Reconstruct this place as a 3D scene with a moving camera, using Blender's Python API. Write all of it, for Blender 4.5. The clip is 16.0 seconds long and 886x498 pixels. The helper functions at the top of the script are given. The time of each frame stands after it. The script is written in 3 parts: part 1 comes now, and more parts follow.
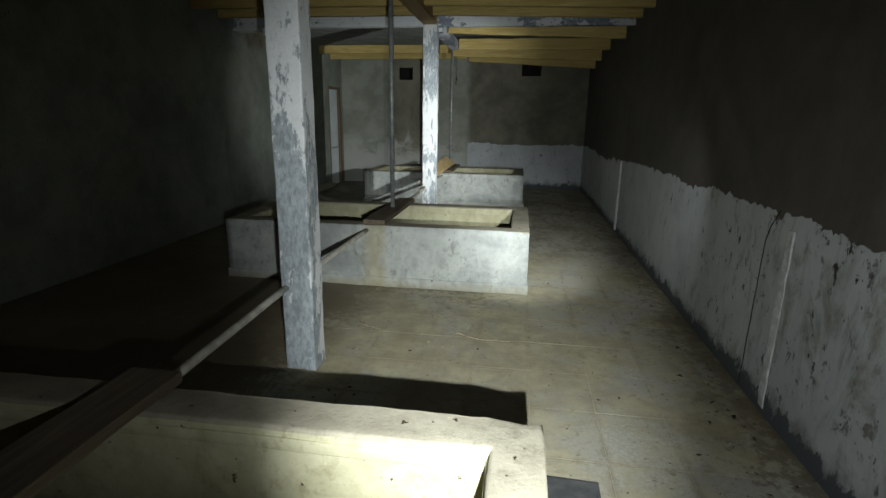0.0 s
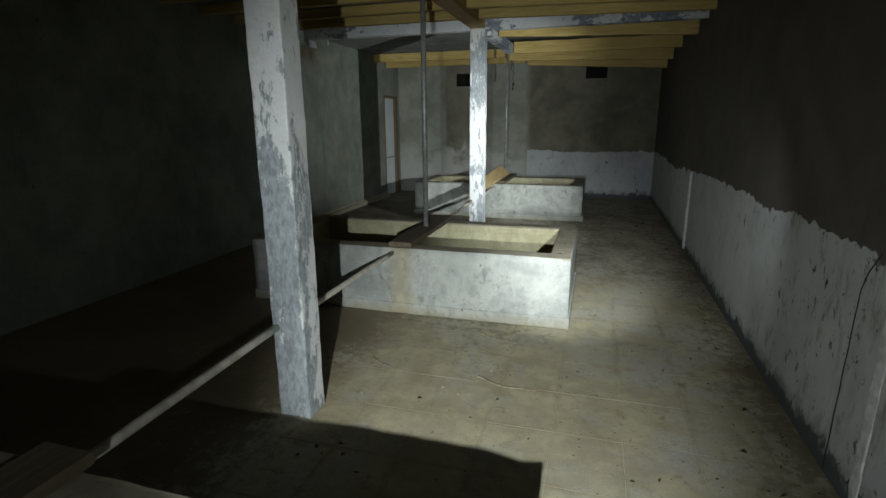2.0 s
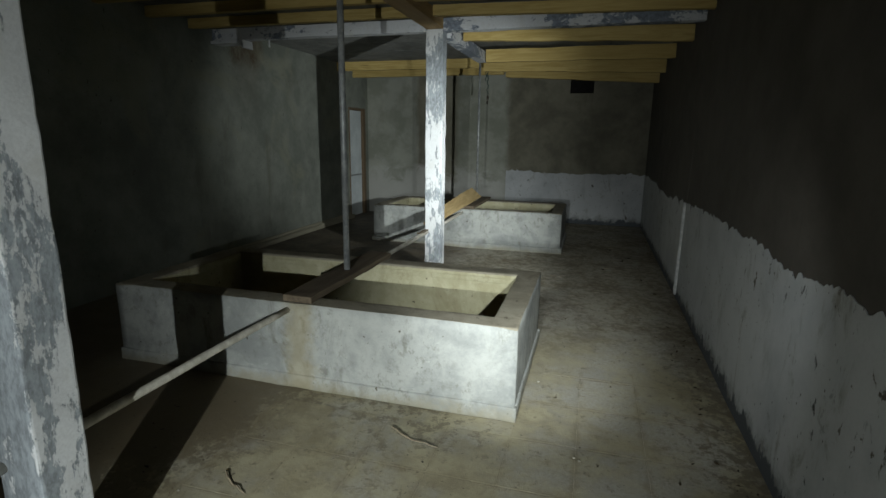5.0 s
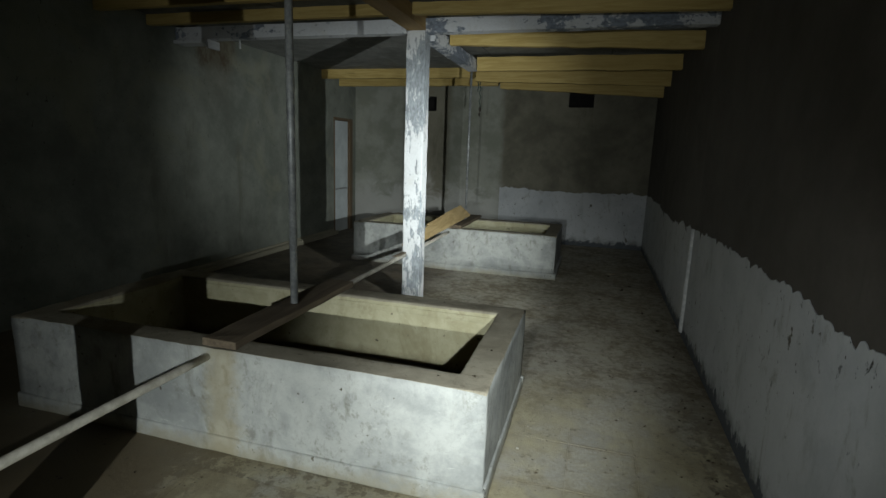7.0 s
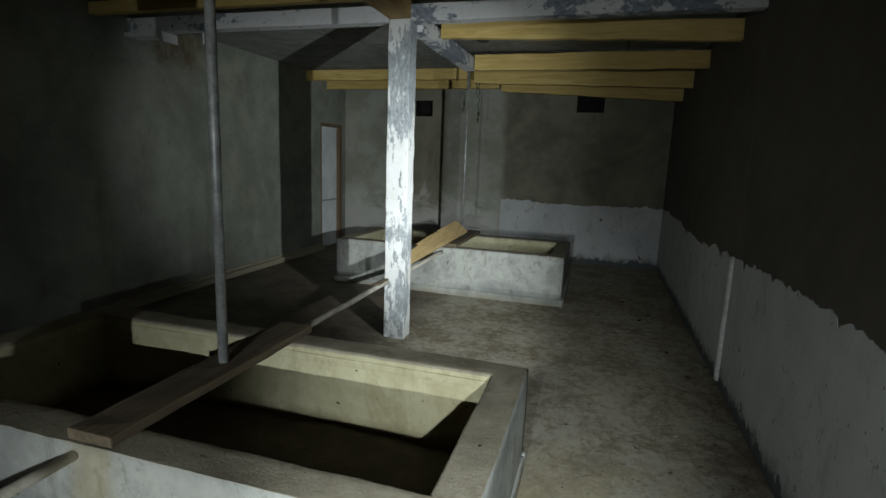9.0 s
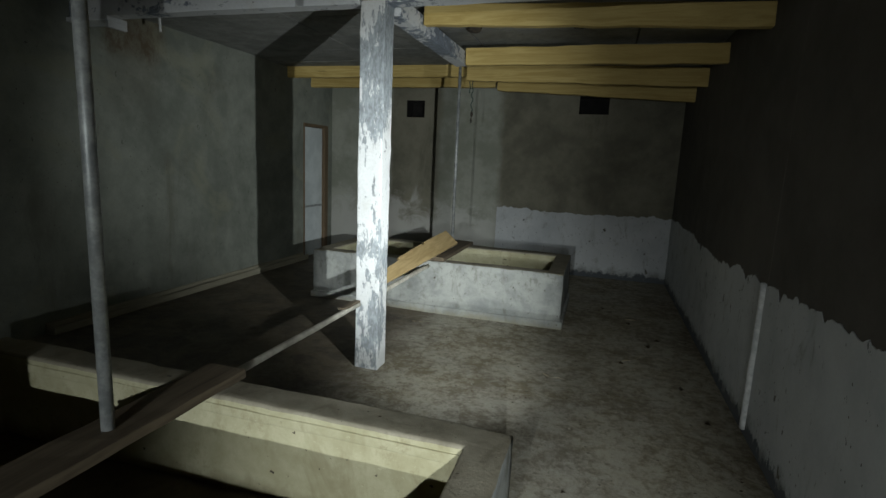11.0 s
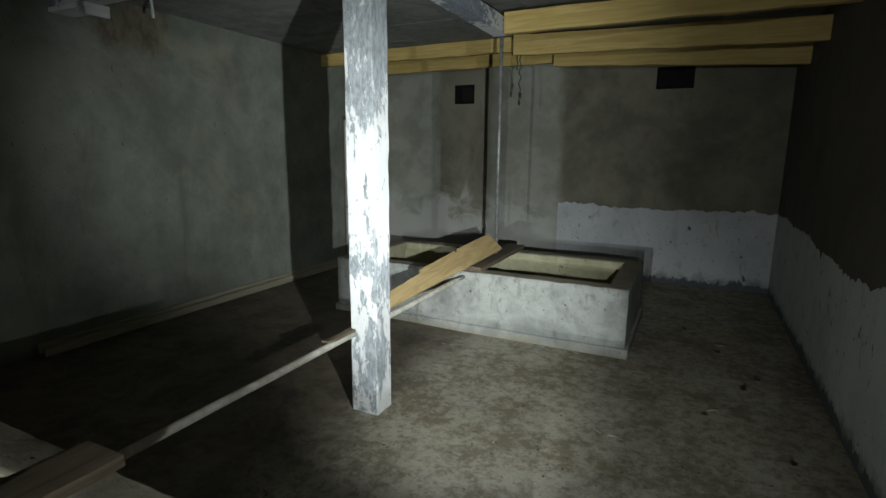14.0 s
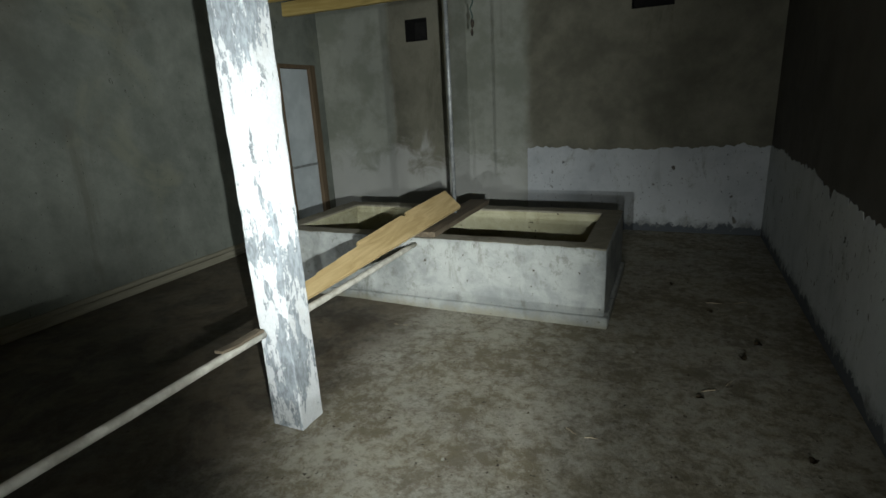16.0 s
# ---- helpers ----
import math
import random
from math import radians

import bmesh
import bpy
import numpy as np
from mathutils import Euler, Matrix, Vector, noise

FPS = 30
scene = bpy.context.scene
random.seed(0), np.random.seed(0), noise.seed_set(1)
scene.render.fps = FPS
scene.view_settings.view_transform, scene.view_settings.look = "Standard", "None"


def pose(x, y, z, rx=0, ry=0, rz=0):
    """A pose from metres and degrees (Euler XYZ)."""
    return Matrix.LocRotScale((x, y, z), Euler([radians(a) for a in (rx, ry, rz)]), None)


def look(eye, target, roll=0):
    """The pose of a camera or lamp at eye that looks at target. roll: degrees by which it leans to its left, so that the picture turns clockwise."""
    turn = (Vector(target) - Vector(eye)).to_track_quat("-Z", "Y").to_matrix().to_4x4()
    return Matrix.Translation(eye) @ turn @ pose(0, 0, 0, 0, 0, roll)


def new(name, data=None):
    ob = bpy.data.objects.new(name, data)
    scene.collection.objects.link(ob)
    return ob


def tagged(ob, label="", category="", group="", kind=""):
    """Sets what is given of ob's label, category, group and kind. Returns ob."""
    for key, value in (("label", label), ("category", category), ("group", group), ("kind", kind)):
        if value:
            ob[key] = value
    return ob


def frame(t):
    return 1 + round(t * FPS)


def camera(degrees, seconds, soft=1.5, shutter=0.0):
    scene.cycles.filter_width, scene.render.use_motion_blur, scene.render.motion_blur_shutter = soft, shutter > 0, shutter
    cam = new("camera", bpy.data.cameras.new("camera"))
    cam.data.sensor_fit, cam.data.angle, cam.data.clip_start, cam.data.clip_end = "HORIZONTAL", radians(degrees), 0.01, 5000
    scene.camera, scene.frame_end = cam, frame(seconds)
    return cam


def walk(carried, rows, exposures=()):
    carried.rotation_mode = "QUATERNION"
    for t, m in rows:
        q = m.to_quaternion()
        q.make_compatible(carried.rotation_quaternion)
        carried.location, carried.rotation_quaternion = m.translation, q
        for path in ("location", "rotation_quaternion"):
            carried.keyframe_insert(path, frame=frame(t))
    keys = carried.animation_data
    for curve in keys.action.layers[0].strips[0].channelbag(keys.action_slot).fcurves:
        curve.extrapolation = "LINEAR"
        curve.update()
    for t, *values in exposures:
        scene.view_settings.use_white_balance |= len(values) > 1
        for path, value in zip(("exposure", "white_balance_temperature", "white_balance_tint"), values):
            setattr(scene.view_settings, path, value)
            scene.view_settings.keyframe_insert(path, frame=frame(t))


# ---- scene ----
cam = camera(81.3, 16.0)
PATH = [
    (0, (0.001, 0.021, 1.434), (-0.275, 1.939, 0.939), 0.9),
    (0.5, (0.05, 0.143, 1.472), (-0.178, 2.063, 0.963), 0.6),
    (1, (0.118, 0.321, 1.468), (-0.198, 2.243, 1.014), 1.6),
    (1.5, (0.164, 0.441, 1.487), (-0.259, 2.342, 1.032), 0.3),
    (2, (0.243, 0.505, 1.503), (-0.306, 2.367, 1.021), -0.4),
    (2.5, (0.37, 0.624, 1.506), (-0.251, 2.469, 1.046), 0.6),
    (3, (0.405, 0.744, 1.484), (-0.185, 2.589, 0.983), 0.2),
    (3.5, (0.398, 1.011, 1.476), (-0.134, 2.877, 0.992), 0.7),
    (6, (0.446, 1.856, 1.54), (-0.104, 3.743, 1.171), 0.7),
    (6.5, (0.427, 1.991, 1.543), (-0.121, 3.885, 1.205), 0.4),
    (7, (0.46, 2.234, 1.504), (-0.081, 4.122, 1.13), 2.0),
    (7.5, (0.5, 2.396, 1.515), (-0.117, 4.253, 1.105), 2.8),
    (8, (0.468, 2.578, 1.514), (-0.129, 4.443, 1.105), 2.7),
    (8.5, (0.383, 2.79, 1.522), (-0.176, 4.676, 1.161), 2.0),
    (11, (0.344, 3.587, 1.535), (-0.221, 5.476, 1.202), 2.6),
    (11.5, (0.385, 3.703, 1.546), (-0.243, 5.572, 1.212), 3.1),
    (12, (0.482, 3.896, 1.547), (-0.214, 5.74, 1.212), 2.8),
    (12.5, (0.483, 4.07, 1.507), (-0.22, 5.902, 1.121), 2.1),
    (13, (0.412, 4.286, 1.504), (-0.221, 6.143, 1.113), 2.3),
    (13.5, (0.394, 4.406, 1.505), (-0.231, 6.263, 1.101), 1.4),
    (14, (0.448, 4.524, 1.531), (-0.408, 6.294, 1.164), 0.5),
    (14.5, (0.517, 4.712, 1.516), (-0.545, 6.363, 1.134), -1.4),
    (15, (0.549, 4.856, 1.524), (-0.509, 6.497, 1.091), -4.4),
    (15.5, (0.529, 5.057, 1.555), (-0.383, 6.786, 1.132), -5.6),
    (16, (0.42, 5.223, 1.485), (-0.372, 6.975, 0.934), -3.1),
]
walk(cam, [(t, look(eye, target, roll)) for t, eye, target, roll in PATH],
     [(0, 0.2), (0.5, 0.32), (1, 0.3), (2, 0.3), (3.5, 0.32), (6, 0.0), (8, 0.0), (8.5, 0.07), (11, 0.17), (12, 0.27), (14, 0.37), (14.5, 0.3), (15, 0.2), (15.5, 0.15), (16, 0.45)])


# ---- light: nine fixed lamps along the walk, standing in for the walker's moving hand torch, held low at the right side ----
world = bpy.data.worlds.new("night")
world.use_nodes = True
world.node_tree.nodes["Background"].inputs[0].default_value = (0.5, 0.55, 0.6, 1)
world.node_tree.nodes["Background"].inputs[1].default_value = 0.004
scene.world = world


def fixed_beam(at, yaw, pitch, watts, cone):
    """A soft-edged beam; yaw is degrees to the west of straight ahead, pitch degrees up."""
    data = bpy.data.lights.new("torch_stand_in", "SPOT")
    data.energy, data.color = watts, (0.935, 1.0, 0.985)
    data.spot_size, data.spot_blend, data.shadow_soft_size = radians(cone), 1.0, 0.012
    ob = new("torch_stand_in", data)
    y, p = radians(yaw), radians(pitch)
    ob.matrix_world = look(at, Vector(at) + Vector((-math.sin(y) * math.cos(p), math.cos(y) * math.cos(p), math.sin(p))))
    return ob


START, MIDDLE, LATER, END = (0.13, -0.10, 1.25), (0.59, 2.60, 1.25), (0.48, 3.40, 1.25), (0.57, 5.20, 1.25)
# aims and powers fitted so the fixed beams together resemble one moving torch
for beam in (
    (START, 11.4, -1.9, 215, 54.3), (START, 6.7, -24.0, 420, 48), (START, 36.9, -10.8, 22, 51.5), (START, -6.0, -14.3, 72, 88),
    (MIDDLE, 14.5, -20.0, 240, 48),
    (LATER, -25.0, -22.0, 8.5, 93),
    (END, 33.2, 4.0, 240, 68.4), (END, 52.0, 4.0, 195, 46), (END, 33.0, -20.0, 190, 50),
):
    fixed_beam(*beam)


# ---- materials ----
class Mat:
    """A short way to wire a procedural material on world or object positions."""

    def __init__(self, name, rough=0.85, metal=0.0, coords="world"):
        self.m = bpy.data.materials.new(name)
        self.m.use_nodes = True
        self.t = self.m.node_tree
        self.b = self.t.nodes["Principled BSDF"]
        self.b.inputs["Roughness"].default_value = rough
        self.b.inputs["Metallic"].default_value = metal
        if coords == "world":
            self.pos = self.t.nodes.new("ShaderNodeNewGeometry").outputs["Position"]
        else:
            self.pos = self.t.nodes.new("ShaderNodeTexCoord").outputs["Object"]

    def put(self, node, socket, value):
        if isinstance(value, bpy.types.NodeSocket):
            self.t.links.new(value, node.inputs[socket])
        elif isinstance(value, tuple) and len(value) == 3 and node.inputs[socket].type == "RGBA":
            node.inputs[socket].default_value = (*value, 1)
        else:
            node.inputs[socket].default_value = value

    def noise(self, scale, detail=6.0, rough=0.6, stretch=(1, 1, 1), warp=0.0, shift=0.0):
        mp = self.t.nodes.new("ShaderNodeMapping")
        self.put(mp, "Vector", self.pos)
        mp.inputs["Scale"].default_value = stretch
        mp.inputs["Location"].default_value = (shift, shift * 0.7, shift * 1.3)
        n = self.t.nodes.new("ShaderNodeTexNoise")
        self.put(n, "Vector", mp.outputs[0])
        n.inputs["Scale"].default_value, n.inputs["Detail"].default_value = scale, detail
        n.inputs["Roughness"].default_value, n.inputs["Distortion"].default_value = rough, warp
        return n.outputs["Fac"]

    def voronoi(self, scale, stretch=(1, 1, 1)):
        mp = self.t.nodes.new("ShaderNodeMapping")
        self.put(mp, "Vector", self.pos)
        mp.inputs["Scale"].default_value = stretch
        n = self.t.nodes.new("ShaderNodeTexVoronoi")
        self.put(n, "Vector", mp.outputs[0])
        n.inputs["Scale"].default_value = scale
        return n.outputs["Distance"]

    def ramp(self, fac, lo, hi):
        n = self.t.nodes.new("ShaderNodeMapRange")
        n.interpolation_type = "SMOOTHSTEP"
        self.put(n, "Value", fac)
        n.inputs["From Min"].default_value, n.inputs["From Max"].default_value = lo, hi
        return n.outputs[0]

    def math(self, op, a, b=0.0):
        n = self.t.nodes.new("ShaderNodeMath")
        n.operation = op
        self.put(n, 0, a)
        self.put(n, 1, b)
        return n.outputs[0]

    def mix(self, fac, a, b):
        n = self.t.nodes.new("ShaderNodeMix")
        n.data_type = "RGBA"
        self.put(n, 0, fac)
        for k, v in ((6, a), (7, b)):
            if isinstance(v, tuple):
                n.inputs[k].default_value = (*v, 1)
            else:
                self.t.links.new(v, n.inputs[k])
        return n.outputs[2]

    def axis(self, k):
        n = self.t.nodes.new("ShaderNodeSeparateXYZ")
        self.put(n, 0, self.pos)
        return n.outputs[k]

    def random(self):
        return self.t.nodes.new("ShaderNodeObjectInfo").outputs["Random"]

    def done(self, colour, bump=None, strength=0.4, depth=0.01, rough=None):
        self.put(self.b, "Base Color", colour)
        if bump is not None:
            n = self.t.nodes.new("ShaderNodeBump")
            n.inputs["Strength"].default_value, n.inputs["Distance"].default_value = strength, depth
            self.put(n, "Height", bump)
            self.t.links.new(n.outputs[0], self.b.inputs["Normal"])
        if rough is not None:
            self.put(self.b, "Roughness", rough)
        return self.m


def band(k, axis, lo, hi, soft, wobble):
    """1 between lo and hi along an axis, with an edge that wanders."""
    v = k.math("ADD", k.axis(axis), k.math("MULTIPLY", k.math("SUBTRACT", wobble, 0.5), soft * 4))
    return k.math("MULTIPLY", k.ramp(v, lo - soft, lo + soft), k.ramp(v, hi + soft, hi - soft))


def make_floor(name, tile):
    k = Mat(name, 0.8)
    big, mid, fine = k.noise(0.9, 5, 0.6, warp=0.4), k.noise(5, 7, 0.68, warp=0.2), k.noise(55, 6, 0.7)
    stone = k.mix(k.ramp(fine, 0.3, 0.7), (0.315, 0.30, 0.25), (0.45, 0.435, 0.375))
    if tile:
        stone = k.mix(k.math("MULTIPLY", k.random(), 0.5), stone, (0.29, 0.285, 0.26))
    dust = k.mix(k.ramp(mid, 0.35, 0.65), (0.295, 0.262, 0.165), (0.405, 0.37, 0.25))
    col = k.mix(k.ramp(k.math("ADD", big, k.math("MULTIPLY", mid, 0.5)), 0.60, 0.86), stone, dust)
    # trodden mud, thicker in the far half and along the walls
    far = k.math("MULTIPLY", k.ramp(k.axis(1), 4.6, 7.2), 0.05)
    left = k.math("MULTIPLY", k.ramp(k.axis(0), -0.95, -1.6), 0.22)
    right = k.math("MULTIPLY", k.ramp(k.axis(0), 0.8, 1.3), 0.15)
    foot = k.math("MULTIPLY", k.math("MULTIPLY", k.ramp(k.axis(1), 3.1, 4.1), k.ramp(k.axis(1), 4.9, 4.3)), k.ramp(k.axis(0), 0.3, -0.3))
    wet = k.math("ADD", k.math("ADD", k.math("ADD", far, left), right), k.math("MULTIPLY", foot, 0.09))
    m = k.math("ADD", k.noise(17, 9, 0.76, warp=0.1, shift=3), wet)
    mud = k.ramp(m, 0.575, 0.66)
    col = k.mix(k.math("MULTIPLY", mud, 0.72), col, k.mix(fine, (0.10, 0.082, 0.05), (0.17, 0.142, 0.092)))
    soil = k.ramp(k.math("ADD", k.noise(1.6, 6, 0.65, shift=9), wet), 0.60, 0.80)
    col = k.mix(k.math("MULTIPLY", soil, 0.7), col, (0.15, 0.118, 0.072))
    # the far half: pale cement showing in flakes through trodden brown earth
    flake = k.math("ADD", k.math("MULTIPLY", k.noise(15, 12, 0.8, warp=0.25, shift=17), 0.62), k.math("MULTIPLY", k.noise(2.4, 6, 0.65, shift=23), 0.38))
    pale = k.mix(fine, (0.31, 0.292, 0.24), (0.45, 0.43, 0.365))
    earth = k.mix(k.ramp(flake, 0.42, 0.565), (0.125, 0.102, 0.066), pale)
    earth = k.mix(k.math("MULTIPLY", k.ramp(k.noise(21, 9, 0.78, warp=0.3, shift=27), 0.53, 0.60), 0.6), earth, (0.10, 0.08, 0.05))
    beyond = k.ramp(k.math("ADD", k.axis(1), k.math("MULTIPLY", big, 1.2)), 5.4, 6.6)
    col = k.mix(k.math("MULTIPLY", beyond, 0.75), col, earth)
    # damp black-brown soil on the west side
    edge = k.math("ADD", k.axis(0), k.math("MULTIPLY", k.math("SUBTRACT", k.noise(2.6, 7, 0.7, shift=31), 0.5), 0.9))
    damp = k.math("MULTIPLY", k.ramp(edge, -1.0, -1.45), k.ramp(k.axis(1), 4.9, 5.9))
    col = k.mix(k.math("MULTIPLY", damp, 0.8), col, k.mix(k.ramp(k.noise(3.4, 7, 0.7, warp=0.6, shift=37), 0.4, 0.62), (0.035, 0.026, 0.017), (0.115, 0.09, 0.06)))
    if tile:
        # dirt gathered in the joints
        at = k.t.nodes.new("ShaderNodeTexCoord").outputs["Object"]
        sp = k.t.nodes.new("ShaderNodeSeparateXYZ")
        k.put(sp, 0, at)
        edge = k.math("MAXIMUM", k.math("ADD", k.math("ABSOLUTE", sp.outputs[0]), 0.035), k.math("ABSOLUTE", sp.outputs[1]))
        joint = k.ramp(edge, 0.1945, 0.1975)
        edge = k.math("ADD", edge, k.math("MULTIPLY", k.math("SUBTRACT", k.noise(7, 7, 0.75, shift=4), 0.5), 0.17))
        col = k.mix(k.math("MULTIPLY", k.ramp(edge, 0.172, 0.215), 0.5), col, (0.20, 0.165, 0.10))
        col = k.mix(k.math("MULTIPLY", joint, k.math("MULTIPLY", k.ramp(k.noise(1.7, 6, 0.7, shift=61), 0.40, 0.62), 0.6)), col, (0.16, 0.132, 0.082))
        smudge = k.math("MULTIPLY", k.ramp(k.noise(10, 10, 0.76, (1, 1.3, 1), 0.5, 101), 0.52, 0.62), k.ramp(k.noise(1.9, 4, 0.6, shift=103), 0.42, 0.60))
        col = k.mix(k.math("MULTIPLY", smudge, 0.6), col, (0.17, 0.138, 0.08))
        # a film of tan mud that hides the tiles in broad patches
        film = k.ramp(k.noise(0.85, 7, 0.68, warp=0.7, shift=67), 0.47, 0.60)
        col = k.mix(k.math("MULTIPLY", film, 0.7), col, k.mix(k.ramp(mid, 0.35, 0.65), (0.26, 0.225, 0.135), (0.37, 0.33, 0.215)))
    crumbs = k.ramp(k.noise(38, 4, 0.6, shift=5), 0.66, 0.71)
    col = k.mix(crumbs, col, (0.05, 0.038, 0.024))
    h = k.math("ADD", k.math("MULTIPLY", m, 1.0), k.math("MULTIPLY", fine, 0.35))
    return k.done(col, h, 0.4, 0.012, k.math("SUBTRACT", 0.9, k.math("MULTIPLY", mud, 0.28)))


MAT_FLOOR = make_floor("muddy_screed", False)
MAT_TILE = make_floor("dusty_cement_tile", True)


def make_plaster(name, dark, light, stain, lo=0.35, hi=0.65):
    k = Mat(name, 0.92)
    big, mid, fine = k.noise(0.7, 5, 0.6, warp=0.7), k.noise(4, 7, 0.65), k.noise(60, 5, 0.7)
    col = k.mix(k.ramp(k.math("ADD", k.math("MULTIPLY", big, 0.6), k.math("MULTIPLY", mid, 0.4)), lo, hi), dark, light)
    col = k.mix(k.math("MULTIPLY", k.ramp(k.noise(2.2, 8, 0.7, (1, 1, 0.35), 0.5, 4), 0.56, 0.72), 0.6), col, stain)
    col = k.mix(k.math("MULTIPLY", k.ramp(fine, 0.45, 0.75), 0.3), col, dark)
    return k, col, k.math("ADD", k.math("MULTIPLY", mid, 0.7), k.math("MULTIPLY", fine, 0.3))


def pits(k, col, colour, scale=26, edge=0.11):
    """Small chips and specks in a plaster face."""
    spots = k.math("MULTIPLY", k.ramp(k.voronoi(scale, (1, 1, 0.6)), edge, edge * 0.5), k.ramp(k.noise(3, 4, shift=7), 0.42, 0.52))
    return k.mix(spots, col, colour)


k, col, h = make_plaster("grey_green_plaster", (0.125, 0.137, 0.117), (0.24, 0.257, 0.222), (0.115, 0.112, 0.088))
w = k.noise(3, 6, 0.7)
rust = k.math("MULTIPLY", band(k, 1, 7.15, 7.75, 0.12, w), band(k, 2, 2.36, 2.75, 0.1, w))
spatter = k.ramp(k.noise(11, 10, 0.78, (1, 1, 0.6), 0.4, 83), 0.42, 0.60)
col = k.mix(k.math("MULTIPLY", rust, 0.35), col, (0.13, 0.095, 0.045))
col = k.mix(k.math("MULTIPLY", k.math("MULTIPLY", rust, spatter), 0.85), col, (0.06, 0.036, 0.015))
# small dark scratches and flecks, scattered in clusters
fleck = k.math("MULTIPLY", k.ramp(k.noise(24, 4, 0.6, (1, 1, 0.45), 0.2, 87), 0.68, 0.71), k.ramp(k.noise(1.5, 3, 0.5, shift=91), 0.40, 0.55))
col = k.mix(k.math("MULTIPLY", fleck, 0.85), col, (0.055, 0.052, 0.042))
col = k.mix(k.math("MULTIPLY", k.ramp(k.noise(1.1, 6, 0.62, warp=0.8, shift=95), 0.52, 0.66), 0.5), col, (0.23, 0.235, 0.17))
drip = k.math("MULTIPLY", band(k, 1, 7.2, 7.7, 0.1, w), k.math("MULTIPLY", k.ramp(k.axis(2), 1.6, 2.5), 0.35))
col = k.mix(drip, col, (0.12, 0.10, 0.07))
MAT_LEFT = k.done(pits(k, col, (0.07, 0.065, 0.05)), h, 0.3, 0.008)

k, col, h = make_plaster("dark_bare_plaster", (0.06, 0.054, 0.046), (0.10, 0.09, 0.078), (0.043, 0.039, 0.033))
MAT_RIGHT = k.done(col, h, 0.4, 0.01)

k, col, h = make_plaster("far_plaster", (0.115, 0.11, 0.083), (0.225, 0.215, 0.165), (0.095, 0.088, 0.06))
w = k.noise(1.6, 7, 0.65)
lime = k.math("MAXIMUM", band(k, 0, -4.5, -2.80, 0.05, w), band(k, 0, -2.02, -1.1, 0.08, w))
low = k.ramp(k.math("ADD", k.axis(2), k.math("MULTIPLY", k.noise(3.2, 7, 0.62, warp=0.9, shift=71), 1.5)), 1.80, 1.38)
col = k.mix(k.math("MULTIPLY", lime, 0.75), col, k.mix(k.ramp(k.noise(2.2, 7, 0.65, shift=73), 0.4, 0.62), (0.25, 0.27, 0.225), (0.37, 0.385, 0.34)))
col = k.mix(k.math("MULTIPLY", k.math("MULTIPLY", low, k.ramp(k.axis(0), -0.9, -1.3)), 0.8), col, (0.42, 0.42, 0.40))
MAT_FAR = k.done(col, h, 0.35, 0.008)

k, col, h = make_plaster("whitewash", (0.36, 0.38, 0.40), (0.50, 0.52, 0.535), (0.26, 0.265, 0.26), 0.3, 0.6)
w = k.noise(7, 7, 0.7)
foot = k.ramp(k.math("ADD", k.axis(2), k.math("MULTIPLY", w, 0.35)), 0.36, 0.20)
col = k.mix(k.math("MULTIPLY", foot, 0.85), col, (0.11, 0.115, 0.105))
scuff = k.math("MULTIPLY", k.ramp(k.math("ADD", k.noise(15, 7, 0.66, (1, 1, 0.7), 0.4, 2), k.math("MULTIPLY", k.ramp(k.axis(1), 4.0, 2.0), 0.03)), 0.61, 0.66), k.ramp(k.noise(1.3, 3, shift=6), 0.42, 0.60))
col = k.mix(scuff, col, (0.10, 0.09, 0.07))
# mould streaks running down, thickest near the south end, and paint lifting off along the foot
near = k.math("MULTIPLY", k.ramp(k.axis(1), 4.6, 2.2), 0.06)
run = k.math("ADD", k.noise(6, 8, 0.72, (1, 1, 0.42), 0.6, 41), near)
col = k.mix(k.math("MULTIPLY", k.ramp(run, 0.55, 0.72), 0.6), col, (0.15, 0.135, 0.09))
mould = k.math("MULTIPLY", k.ramp(k.math("ADD", k.noise(13, 7, 0.7, (1, 1, 0.6), 0.5, 47), near), 0.635, 0.68), k.ramp(k.noise(2.1, 3, 0.5, shift=53), 0.42, 0.58))
col = k.mix(mould, col, (0.03, 0.03, 0.026))
lift = k.math("ADD", k.axis(2), k.math("MULTIPLY", k.noise(8, 8, 0.75, (1, 1, 0.55), 0.2, 59), 0.42))
col = k.mix(k.ramp(lift, 0.305, 0.285), col, (0.075, 0.085, 0.095))
MAT_DADO = k.done(pits(k, col, (0.06, 0.055, 0.045), 22), h, 0.35, 0.008)


